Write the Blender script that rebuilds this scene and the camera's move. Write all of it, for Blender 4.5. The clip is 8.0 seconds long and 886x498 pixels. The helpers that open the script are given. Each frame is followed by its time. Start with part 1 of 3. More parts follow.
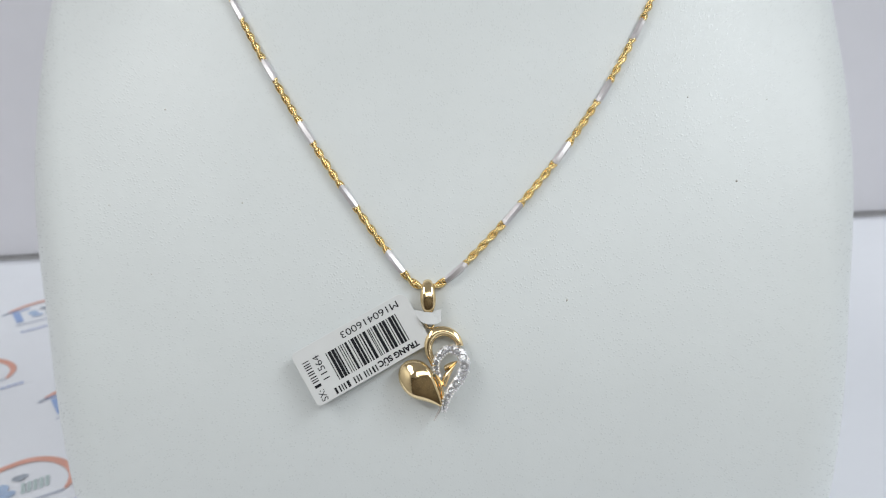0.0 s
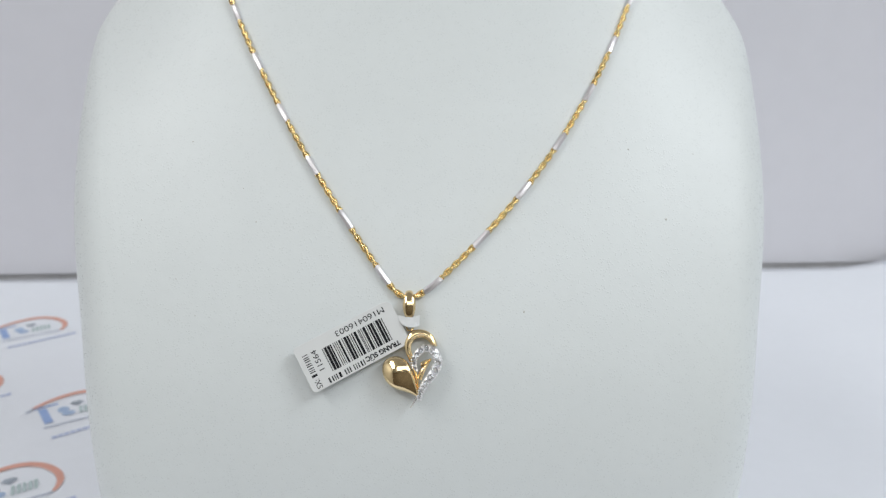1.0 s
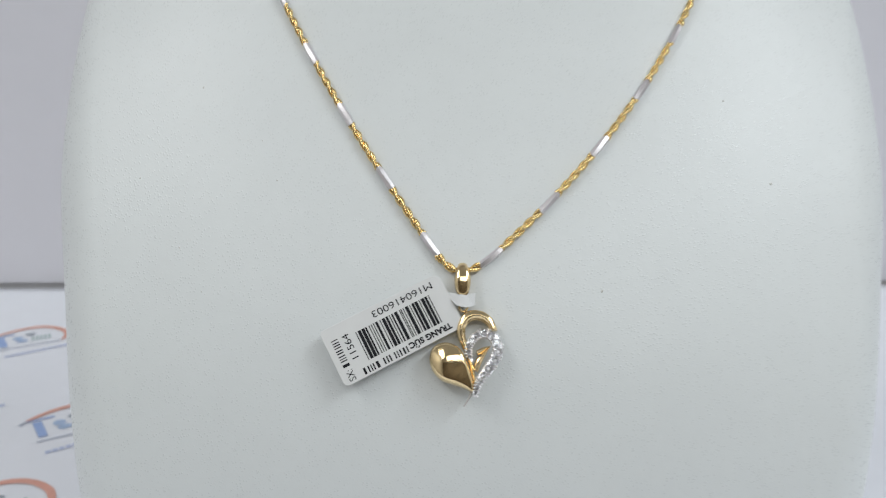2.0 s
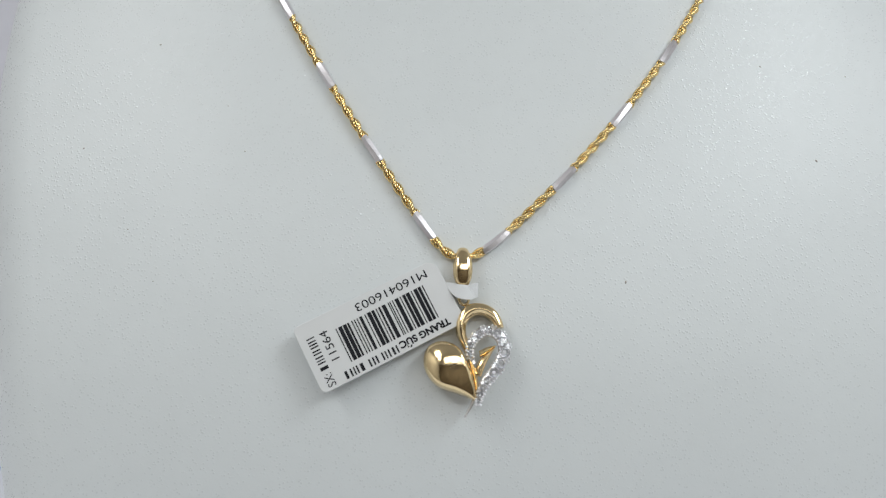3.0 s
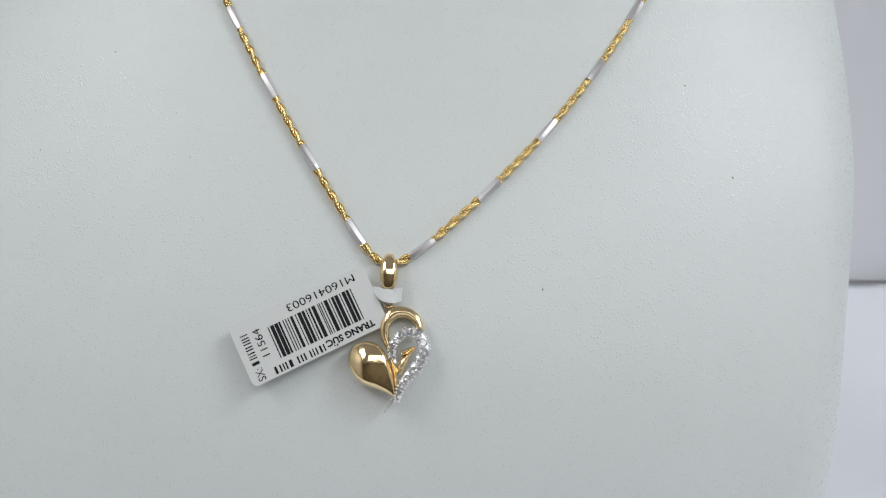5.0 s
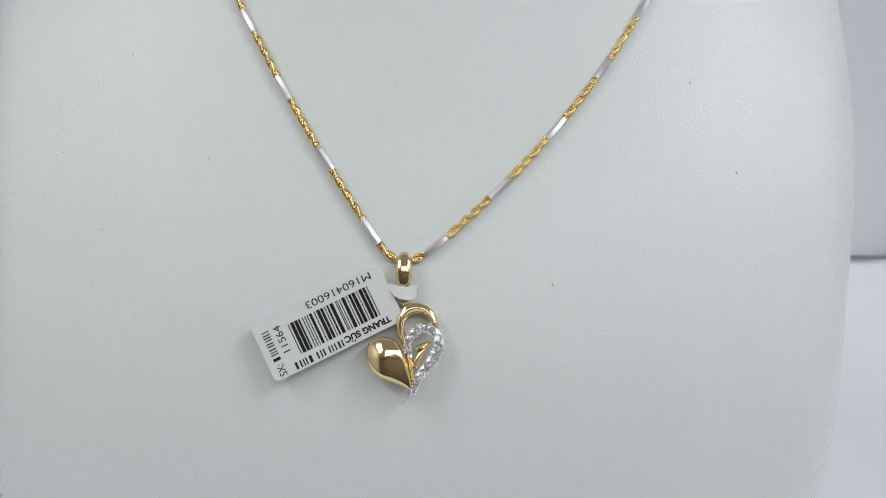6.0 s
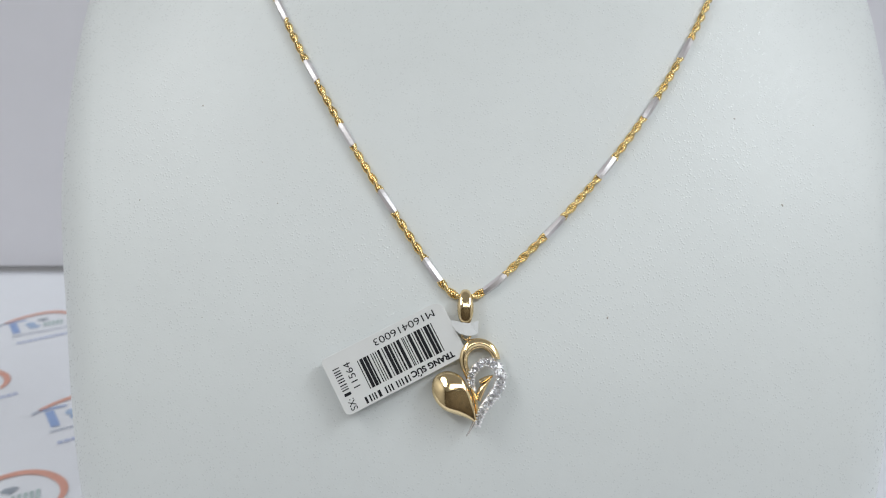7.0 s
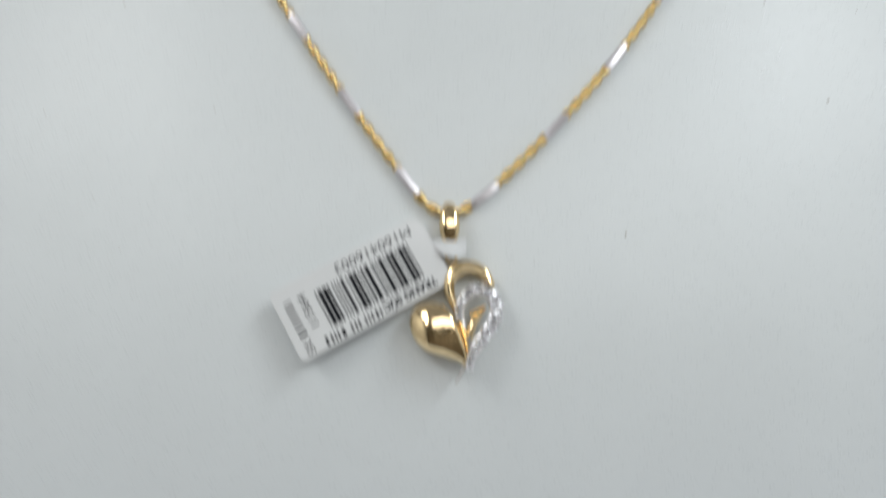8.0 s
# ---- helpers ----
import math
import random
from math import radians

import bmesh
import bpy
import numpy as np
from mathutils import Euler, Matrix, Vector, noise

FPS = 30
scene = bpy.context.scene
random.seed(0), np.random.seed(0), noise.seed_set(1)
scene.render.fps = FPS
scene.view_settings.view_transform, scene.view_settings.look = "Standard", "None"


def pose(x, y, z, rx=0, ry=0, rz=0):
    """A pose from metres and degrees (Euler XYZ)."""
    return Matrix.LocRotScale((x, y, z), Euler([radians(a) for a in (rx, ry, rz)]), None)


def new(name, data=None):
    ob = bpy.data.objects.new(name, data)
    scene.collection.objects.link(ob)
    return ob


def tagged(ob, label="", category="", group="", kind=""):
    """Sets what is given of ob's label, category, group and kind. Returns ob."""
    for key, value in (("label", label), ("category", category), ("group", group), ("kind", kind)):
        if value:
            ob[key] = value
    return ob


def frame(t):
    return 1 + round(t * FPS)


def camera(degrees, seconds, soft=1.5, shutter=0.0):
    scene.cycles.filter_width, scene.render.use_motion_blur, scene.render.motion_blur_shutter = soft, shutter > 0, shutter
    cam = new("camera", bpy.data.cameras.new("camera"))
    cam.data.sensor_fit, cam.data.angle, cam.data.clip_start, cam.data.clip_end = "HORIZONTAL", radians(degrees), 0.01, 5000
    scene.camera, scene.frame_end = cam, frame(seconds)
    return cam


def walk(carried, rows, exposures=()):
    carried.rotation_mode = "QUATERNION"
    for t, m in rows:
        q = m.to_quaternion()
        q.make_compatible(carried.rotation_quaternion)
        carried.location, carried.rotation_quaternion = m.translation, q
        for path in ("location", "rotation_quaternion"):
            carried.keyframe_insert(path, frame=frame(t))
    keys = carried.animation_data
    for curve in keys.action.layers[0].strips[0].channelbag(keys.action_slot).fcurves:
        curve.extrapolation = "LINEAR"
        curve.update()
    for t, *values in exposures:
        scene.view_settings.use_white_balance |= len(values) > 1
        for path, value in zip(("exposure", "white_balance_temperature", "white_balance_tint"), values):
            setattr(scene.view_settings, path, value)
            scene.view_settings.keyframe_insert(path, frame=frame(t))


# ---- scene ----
# Necklace with a heart pendant and a price tag on a white display bust, in front of a grey wall.
# ---- camera ----
PATH = [
    (0, 0.00295, -0.13460, 0.19262, 70.069, 1.850, -0.658),
    (0.1, 0.00248, -0.13795, 0.19294, 70.339, 1.573, -1.107),
    (0.2, 0.00238, -0.14062, 0.19214, 69.978, 1.103, -2.421),
    (0.3, 0.00290, -0.14260, 0.19223, 70.247, 0.976, -2.350),
    (0.4, 0.00476, -0.14513, 0.19237, 70.666, 0.259, -1.891),
    (0.467, 0.00499, -0.14769, 0.19265, 70.871, 0.425, -2.003),
    (0.5, 0.00499, -0.14769, 0.19265, 70.461, 0.425, -1.673),
    (0.533, 0.00499, -0.14769, 0.19265, 70.051, 0.425, -1.343),
    (0.6, 0.00344, -0.14984, 0.19231, 71.396, 0.002, -1.585),
    (0.7, -0.00097, -0.15249, 0.19293, 72.590, -0.656, -2.747),
    (0.8, -0.00418, -0.15566, 0.19398, 73.251, -1.147, -3.189),
    (0.9, -0.00236, -0.16016, 0.19581, 74.002, -1.030, -2.937),
    (0.967, 0.00061, -0.16430, 0.19742, 73.206, -0.793, -2.073),
    (1, 0.00080, -0.16456, 0.19752, 73.155, -0.778, -2.018),
    (1.033, 0.00092, -0.16478, 0.19757, 73.135, -0.779, -1.959),
    (1.1, 0.00288, -0.16824, 0.19842, 72.819, -0.800, -1.042),
    (1.2, 0.00391, -0.16955, 0.19816, 72.979, -0.877, -0.659),
    (1.3, 0.00331, -0.16700, 0.19639, 73.271, -0.913, -0.612),
    (1.4, 0.00200, -0.16277, 0.19390, 74.116, -0.944, -0.524),
    (1.5, 0.00051, -0.15820, 0.19111, 74.891, -0.975, -0.712),
    (1.6, -0.00139, -0.15278, 0.18734, 74.984, -0.990, -0.389),
    (1.7, -0.00304, -0.14808, 0.18409, 74.915, -1.016, -0.597),
    (2.8, -0.01122, -0.12090, 0.16794, 76.246, -1.574, -2.096),
    (2.9, -0.01011, -0.11898, 0.16722, 76.011, -1.628, -2.704),
    (3, -0.00837, -0.11788, 0.16721, 76.048, -1.652, -2.168),
    (3.1, -0.00759, -0.11723, 0.16743, 75.795, -1.673, -1.934),
    (3.2, -0.00694, -0.11666, 0.16780, 76.051, -1.680, -1.766),
    (3.3, -0.00637, -0.11625, 0.16821, 75.978, -1.688, -1.664),
    (3.4, -0.00581, -0.11607, 0.16856, 76.092, -1.700, -1.887),
    (3.5, -0.00521, -0.11618, 0.16877, 76.520, -1.721, -1.777),
    (3.6, -0.00457, -0.11668, 0.16878, 76.034, -1.753, -1.962),
    (3.7, -0.00392, -0.11752, 0.16866, 76.051, -1.778, -1.880),
    (3.8, -0.00327, -0.11856, 0.16848, 76.170, -1.819, -1.997),
    (3.9, -0.00264, -0.11966, 0.16831, 76.364, -1.891, -2.076),
    (4, -0.00204, -0.12069, 0.16821, 76.344, -2.008, -1.978),
    (4.1, -0.00158, -0.12188, 0.16819, 76.051, -2.395, -2.028),
    (4.2, -0.00117, -0.12278, 0.16851, 76.444, -2.751, -1.409),
    (5.3, 0.00423, -0.12525, 0.17673, 72.707, -3.014, -1.497),
    (5.4, 0.00328, -0.12545, 0.17713, 72.379, -2.909, -1.199),
    (5.5, 0.00200, -0.12572, 0.17740, 72.445, -2.764, -1.567),
    (5.6, 0.00174, -0.12610, 0.17780, 72.245, -2.685, -0.771),
    (5.7, 0.00170, -0.12650, 0.17819, 72.181, -2.621, -0.445),
    (5.8, 0.00172, -0.12693, 0.17860, 72.312, -2.559, -0.540),
    (5.9, 0.00164, -0.12736, 0.17906, 72.245, -2.495, -0.888),
    (6, 0.00130, -0.12779, 0.17960, 72.290, -2.417, -1.545),
    (6.1, 0.00060, -0.12822, 0.18026, 71.918, -2.334, -1.731),
    (6.2, -0.00036, -0.12865, 0.18101, 71.793, -2.248, -1.761),
    (6.3, -0.00141, -0.12909, 0.18181, 71.911, -2.154, -1.632),
    (6.4, -0.00243, -0.12954, 0.18260, 73.093, -2.040, -0.868),
    (6.467, -0.00316, -0.12996, 0.18325, 72.940, -1.916, -0.594),
    (6.5, -0.00324, -0.13001, 0.18332, 72.923, -1.902, -0.564),
    (6.533, -0.00329, -0.13006, 0.18339, 72.857, -1.885, -0.495),
    (6.6, -0.00378, -0.13056, 0.18402, 72.265, -1.728, 0.129),
    (6.7, -0.00413, -0.13118, 0.18475, 71.933, -1.521, 0.591),
    (6.8, -0.00443, -0.13179, 0.18542, 72.286, -1.302, 1.113),
    (6.9, -0.00480, -0.13228, 0.18596, 72.634, -1.077, 0.729),
    (7, -0.00535, -0.13257, 0.18630, 72.917, -0.861, -0.239),
    (7.1, -0.00736, -0.13095, 0.18463, 72.709, -0.683, -0.714),
    (7.2, -0.00653, -0.12929, 0.18196, 72.659, 0.217, -1.050),
    (7.3, -0.00532, -0.12767, 0.17951, 72.830, 1.146, 0.100),
    (7.4, -0.00505, -0.12627, 0.17916, 72.097, 1.446, -0.475),
    (7.5, -0.00362, -0.12378, 0.17848, 73.822, 2.392, -0.276),
    (7.6, -0.00197, -0.12098, 0.17676, 77.060, 3.554, -0.564),
    (7.7, -0.00080, -0.11891, 0.17372, 78.283, 3.826, -0.695),
    (7.8, -0.00112, -0.11641, 0.16942, 77.120, 3.246, -0.945),
    (7.9, -0.00268, -0.11412, 0.16445, 76.610, 1.977, -1.215),
    (8, -0.00432, -0.11146, 0.15924, 75.948, 0.373, -1.833),
]


cam = camera(58.91, 8.0, soft=1.1, shutter=0.6)
cam.data.dof.use_dof, cam.data.dof.focus_distance, cam.data.dof.aperture_fstop = True, 0.136, 36.0
walk(cam, [(t, pose(x, y, z, rx, ry, rz)) for t, x, y, z, rx, ry, rz in PATH],
     [(0, -0.06), (1.0, -0.04), (1.7, -0.12), (3.0, -0.20), (3.6, -0.15), (4.2, -0.16), (5.3, -0.24), (6.2, -0.21), (7.0, -0.14), (8.0, -0.15)])

# ---- world, lights ----
world = bpy.data.worlds.new("room_air")
scene.world = world
world.use_nodes = True
world.node_tree.nodes["Background"].inputs[0].default_value = (0.9, 0.95, 1.0, 1)
world.node_tree.nodes["Background"].inputs[1].default_value = 0.05


def ceiling_lamp(x, y, w, d, watts, colour, z=1.78):
    """A flat LED panel under the ceiling: a lamp in its opening and the tray round it."""
    data = bpy.data.lights.new("led_panel", "AREA")
    data.shape, data.size, data.size_y, data.energy, data.color = "RECTANGLE", w, d, watts, colour
    ob = new("led_panel", data)
    ob.matrix_world = pose(x, y, z - 0.012)
    return ob


LAMPS = [(-1.25, -0.78, 0.5, 1.1, 16.3, (0.975, 1.0, 1.0)), (1.38, -0.78, 0.5, 1.1, 24.5, (0.935, 1.0, 1.035)), (0.4, -1.75, 2.0, 0.7, 16.4, (0.965, 1.0, 1.01))]
for lx, ly, lw, ld, watts, tint in LAMPS:
    ceiling_lamp(lx, ly, lw, ld, watts, tint)


# ---- materials ----
def material(name, colour, rough=0.5, metal=0.0, spec=0.5, vary=0.0, vary_scale=40.0, bump=(), rough_vary=0.0, coat=0.0,
             trans=0.0, ior=1.5, per_piece=0.0):
    """A Principled material. vary: strength of a two-scale colour variation; bump: rows of (noise scale, strength, metres)."""
    m = bpy.data.materials.new(name)
    m.use_nodes = True
    nt = m.node_tree
    p = nt.nodes["Principled BSDF"]
    p.inputs["Base Color"].default_value = (*colour, 1)
    p.inputs["Roughness"].default_value = rough
    p.inputs["Metallic"].default_value = metal
    p.inputs["Specular IOR Level"].default_value = spec
    p.inputs["Coat Weight"].default_value = coat
    p.inputs["Transmission Weight"].default_value = trans
    p.inputs["IOR"].default_value = ior
    co = nt.nodes.new("ShaderNodeTexCoord").outputs["Object"]

    def tex(scale, stretch=(1, 1, 1)):
        mp = nt.nodes.new("ShaderNodeMapping")
        mp.inputs["Scale"].default_value = stretch
        nt.links.new(co, mp.inputs[0])
        n = nt.nodes.new("ShaderNodeTexNoise")
        n.inputs["Scale"].default_value, n.inputs["Detail"].default_value = scale, 4
        nt.links.new(mp.outputs[0], n.inputs["Vector"])
        return n.outputs["Fac"]

    def ramp(value, lo, hi):
        r = nt.nodes.new("ShaderNodeMapRange")
        r.inputs["From Min"].default_value, r.inputs["From Max"].default_value = 0.3, 0.7
        r.inputs["To Min"].default_value, r.inputs["To Max"].default_value = lo, hi
        nt.links.new(value, r.inputs["Value"])
        return r.outputs[0]

    if vary or per_piece:
        value = ramp(tex(vary_scale), 1 - vary, 1 + vary)
        fine = nt.nodes.new("ShaderNodeMath")
        fine.operation = "MULTIPLY"
        nt.links.new(value, fine.inputs[0])
        nt.links.new(ramp(tex(vary_scale * 9), 1 - vary / 2, 1 + vary / 2), fine.inputs[1])
        out = fine.outputs[0]
        if per_piece:
            info = nt.nodes.new("ShaderNodeObjectInfo")
            r = nt.nodes.new("ShaderNodeMapRange")
            r.inputs["To Min"].default_value, r.inputs["To Max"].default_value = 1 - per_piece, 1 + per_piece
            nt.links.new(info.outputs["Random"], r.inputs["Value"])
            mul = nt.nodes.new("ShaderNodeMath")
            mul.operation = "MULTIPLY"
            nt.links.new(out, mul.inputs[0])
            nt.links.new(r.outputs[0], mul.inputs[1])
            out = mul.outputs[0]
        hsv = nt.nodes.new("ShaderNodeHueSaturation")
        hsv.inputs["Color"].default_value = (*colour, 1)
        nt.links.new(out, hsv.inputs["Value"])
        nt.links.new(hsv.outputs[0], p.inputs["Base Color"])
    if rough_vary:
        nt.links.new(ramp(tex(vary_scale * 3), max(rough - rough_vary, 0.02), rough + rough_vary), p.inputs["Roughness"])
    normal = None
    for scale, strength, metres, *stretch in bump:
        b = nt.nodes.new("ShaderNodeBump")
        b.inputs["Strength"].default_value, b.inputs["Distance"].default_value = strength, metres
        nt.links.new(tex(scale, *stretch), b.inputs["Height"])
        if normal:
            nt.links.new(normal, b.inputs["Normal"])
        normal = b.outputs[0]
    if normal:
        nt.links.new(normal, p.inputs["Normal"])
        if coat:
            p.inputs["Coat Roughness"].default_value = 0.2
            nt.links.new(normal, p.inputs["Coat Normal"])
    return m


def leatherette(name, colour):
    """Matt embossed sheet whose small raised pips are polished by handling, in loose patches."""
    m = material(name, colour, 0.44, spec=0.62, vary=0.012, vary_scale=60, bump=[(2000, 0.16, 0.00005), (45, 0.12, 0.001)])
    nt = m.node_tree
    p = nt.nodes["Principled BSDF"]
    co = nt.nodes.new("ShaderNodeTexCoord").outputs["Object"]

    def mask(scale, lo, hi, detail):
        n = nt.nodes.new("ShaderNodeTexNoise")
        n.inputs["Scale"].default_value, n.inputs["Detail"].default_value = scale, detail
        nt.links.new(co, n.inputs["Vector"])
        f = nt.nodes.new("ShaderNodeMapRange")
        f.interpolation_type = "SMOOTHSTEP"
        f.inputs["From Min"].default_value, f.inputs["From Max"].default_value = lo, hi
        nt.links.new(n.outputs["Fac"], f.inputs["Value"])
        return f.outputs[0]

    cells = nt.nodes.new("ShaderNodeTexVoronoi")
    cells.inputs["Scale"].default_value = 1750
    nt.links.new(co, cells.inputs["Vector"])
    dome = nt.nodes.new("ShaderNodeMapRange")
    dome.interpolation_type = "SMOOTHSTEP"
    dome.inputs["From Min"].default_value, dome.inputs["From Max"].default_value = 0.40, 0.06
    nt.links.new(cells.outputs["Distance"], dome.inputs["Value"])
    both = nt.nodes.new("ShaderNodeMath")
    both.operation = "MULTIPLY"
    nt.links.new(dome.outputs[0], both.inputs[0])
    nt.links.new(mask(420, 0.33, 0.56, 3.0), both.inputs[1])
    gloss = nt.nodes.new("ShaderNodeMapRange")
    gloss.inputs["To Min"].default_value, gloss.inputs["To Max"].default_value = 0.44, 0.17
    nt.links.new(both.outputs[0], gloss.inputs["Value"])
    nt.links.new(gloss.outputs[0], p.inputs["Roughness"])
    b = nt.nodes.new("ShaderNodeBump")
    b.inputs["Strength"].default_value, b.inputs["Distance"].default_value = 0.22, 0.00009
    nt.links.new(both.outputs[0], b.inputs["Height"])
    nt.links.new(p.inputs["Normal"].links[0].from_socket, b.inputs["Normal"])
    nt.links.new(b.outputs[0], p.inputs["Normal"])
    top = nt.nodes.new("ShaderNodeBump")
    top.inputs["Strength"].default_value, top.inputs["Distance"].default_value = 0.85, 0.00009
    nt.links.new(both.outputs[0], top.inputs["Height"])
    nt.links.new(top.outputs[0], p.inputs["Coat Normal"])
    nt.links.new(both.outputs[0], p.inputs["Coat Weight"])
    p.inputs["Coat Roughness"].default_value = 0.10
    return m


M_BUST = leatherette("white_leatherette", (0.75, 0.78, 0.78))
M_GOLD = material("polished_yellow_gold", (0.88, 0.69, 0.40), 0.10, 1.0, vary=0.02, vary_scale=900, rough_vary=0.03,
                  bump=[(280, 0.4, 0.0003), (900, 0.06, 0.0001)])
M_ROPE = material("yellow_gold_wire", (0.95, 0.735, 0.36), 0.1, 1.0, per_piece=0.05, vary=0.03, vary_scale=2000)
M_WHITE_GOLD = material("white_gold", (0.74, 0.705, 0.72), 0.42, 1.0, per_piece=0.06, vary=0.02, vary_scale=1500,
                        bump=[(1200, 0.03, 0.00003)])
M_SETTING = material("rhodium_setting", (0.95, 0.94, 0.96), 0.34, 1.0)
M_STONE = material("clear_zirconia", (0.97, 0.97, 1.0), 0.0, trans=0.82, ior=2.1, spec=0.8)
M_TAG = material("white_plastic_tag", (0.75, 0.755, 0.75), 0.3, coat=0.2, vary=0.01, vary_scale=300)
M_STRAP = material("milky_plastic_strap", (0.78, 0.79, 0.79), 0.35, vary=0.01, vary_scale=300)
M_TIE = material("clear_plastic_tie", (0.88, 0.83, 0.81), 0.25, trans=0.85, ior=1.45)
M_INK = material("black_print", (0.010, 0.010, 0.014), 0.6, spec=0.25, vary=0.1, vary_scale=1500)
M_WALL = material("grey_painted_board", (0.70, 0.69, 0.73), 0.6, vary=0.02, vary_scale=6, bump=[(300, 0.1, 0.0004)])
M_TABLE = material("white_counter_top", (0.80, 0.82, 0.86), 0.35, vary=0.015, vary_scale=8)
M_PAPER = material("white_coated_paper", (0.84, 0.86, 0.91), 0.45, vary=0.012, vary_scale=12, bump=[(14, 0.15, 0.004)])
M_GAP = material("dark_gap", (0.5, 0.49, 0.5), 0.8, vary=0.1, vary_scale=20)
M_RED = material("red_orange_print", (0.74, 0.38, 0.30), 0.5, vary=0.06, vary_scale=150)
M_BLUE = material("blue_print", (0.32, 0.44, 0.73), 0.5, vary=0.06, vary_scale=150)
M_PALE_BLUE = material("pale_blue_print", (0.42, 0.54, 0.74), 0.5, vary=0.06, vary_scale=150)
M_GREEN = material("grey_green_print", (0.50, 0.60, 0.60), 0.5, vary=0.06, vary_scale=150)
M_DARK = material("dark_grey_print", (0.36, 0.40, 0.46), 0.5, vary=0.06, vary_scale=150)
M_CAPTION = material("caption_print", (0.50, 0.56, 0.76), 0.5, vary=0.06, vary_scale=150)
M_GREY = material("grey_print", (0.48, 0.52, 0.62), 0.5, vary=0.06, vary_scale=150)
M_SPECK = material("brown_dirt", (0.40, 0.37, 0.33), 0.7, vary=0.2, vary_scale=800)
M_ROOM = material("pale_room_wall", (0.62, 0.61, 0.60), 0.7, vary=0.02, vary_scale=3)
# Patchy dark brown chosen for what the gold mirrors from the camera side.
M_REFLECTED_DARK = material("dark_reflected_surround", (0.115, 0.092, 0.068), 0.6, vary=0.5, vary_scale=2.5)
M_CEILING = material("white_ceiling", (0.75, 0.75, 0.74), 0.8, vary=0.01, vary_scale=3)
M_FLOOR = material("brown_floor_tile", (0.30, 0.27, 0.24), 0.3, vary=0.05, vary_scale=4)


# ---- mesh helpers ----
def mesh_of(name, bm, mat, smooth=True):
    bmesh.ops.recalc_face_normals(bm, faces=bm.faces)
    data = bpy.data.meshes.new(name)
    bm.to_mesh(data)
    bm.free()
    data.materials.append(mat)
    for f in data.polygons:
        f.use_smooth = smooth
    return data


def part(name, bm, mat, parent, label="", smooth=True):
    ob = new(name, bm if isinstance(bm, bpy.types.Mesh) else mesh_of(name, bm, mat, smooth))
    ob.parent = parent
    return tagged(ob, label)


def box_mesh(x0, x1, y0, y1, z0, z1, bevel=0.0):
    bm = bmesh.new()
    bmesh.ops.create_cube(bm, size=1, matrix=Matrix.Translation(((x0 + x1) / 2, (y0 + y1) / 2, (z0 + z1) / 2))
                          @ Matrix.Diagonal((x1 - x0, y1 - y0, z1 - z0, 1)))
    if bevel:
        bmesh.ops.bevel(bm, geom=bm.edges[:], offset=bevel, segments=2, affect="EDGES")
    return bm


def structure(name, bm, mat, label, category):
    return tagged(new(name, mesh_of(name, bm, mat, False)), label, category, kind="structure")


def spline(points, steps, closed=False):
    """A smooth line through a few control points."""
    pts = [Vector(p) for p in points]
    n = len(pts)
    out = []
    for i in range(n if closed else n - 1):
        if closed:
            a, b, c, d = (pts[(i + k) % n] for k in (-1, 0, 1, 2))
        else:
            a, b, c, d = pts[max(i - 1, 0)], pts[i], pts[i + 1], pts[min(i + 2, n - 1)]
        for k in range(steps):
            t = k / steps
            out.append(0.5 * (2 * b + (c - a) * t + (2 * a - 5 * b + 4 * c - d) * t * t + (3 * b - a - 3 * c + d) * t ** 3))
    if not closed:
        out.append(pts[-1])
    return out


def sweep(bm, line, section, side=Vector((0, -1, 0)), caps=True):
    """Sweeps section(k, n) -> [(across, out)] along a line; 'out' points to side."""
    rings = []
    n = len(line)
    for k, p in enumerate(line):
        along = (line[min(k + 1, n - 1)] - line[max(k - 1, 0)]).normalized()
        out = (side - side.dot(along) * along).normalized()
        across = along.cross(out)
        rings.append([bm.verts.new(p + a * across + o * out) for a, o in section(k, n)])
    m = len(rings[0])
    for r, s in zip(rings, rings[1:]):
        for i in range(m):
            bm.faces.new((r[i], r[(i + 1) % m], s[(i + 1) % m], s[i]))
    if caps:
        bm.faces.new(rings[0])
        bm.faces.new(rings[-1])
    return rings


def oval(a, b, sides=12, turn=0.0):
    return [(a * math.cos(2 * math.pi * i / sides + turn), b * math.sin(2 * math.pi * i / sides + turn)) for i in range(sides)]


CM = 0.01

# ---- room ----
WALL_TURN = 3.03
structure("wall_back", box_mesh(-1.86, 2.06, 0.0, 0.12, 0.0022, 1.8), M_WALL, "pale grey painted wall behind the counter", "wall").matrix_world = \
    pose(0, 0.4267, 0, 0, 0, WALL_TURN)
structure("trim_gap", box_mesh(-1.7, 2.1, 0.0015, 0.10, -0.01, 0.0020), M_GAP, "dark joint at the foot of the wall", "trim").matrix_world = \
    pose(0, 0.4267, 0, 0, 0, WALL_TURN)
structure("wall_base", box_mesh(-1.86, 2.06, 0.0, 0.12, -0.8, -0.012), M_WALL, "pale grey wall below the counter top", "wall").matrix_world = \
    pose(0, 0.4267, 0, 0, 0, WALL_TURN)
structure("wall_left", box_mesh(-1.9, -1.78, -2.4, 0.6, -0.8, 1.8), M_ROOM, "pale plain room wall", "wall")
structure("wall_right", box_mesh(2.0, 2.12, -2.4, 0.7, -0.8, 1.8), M_ROOM, "pale plain room wall", "wall")
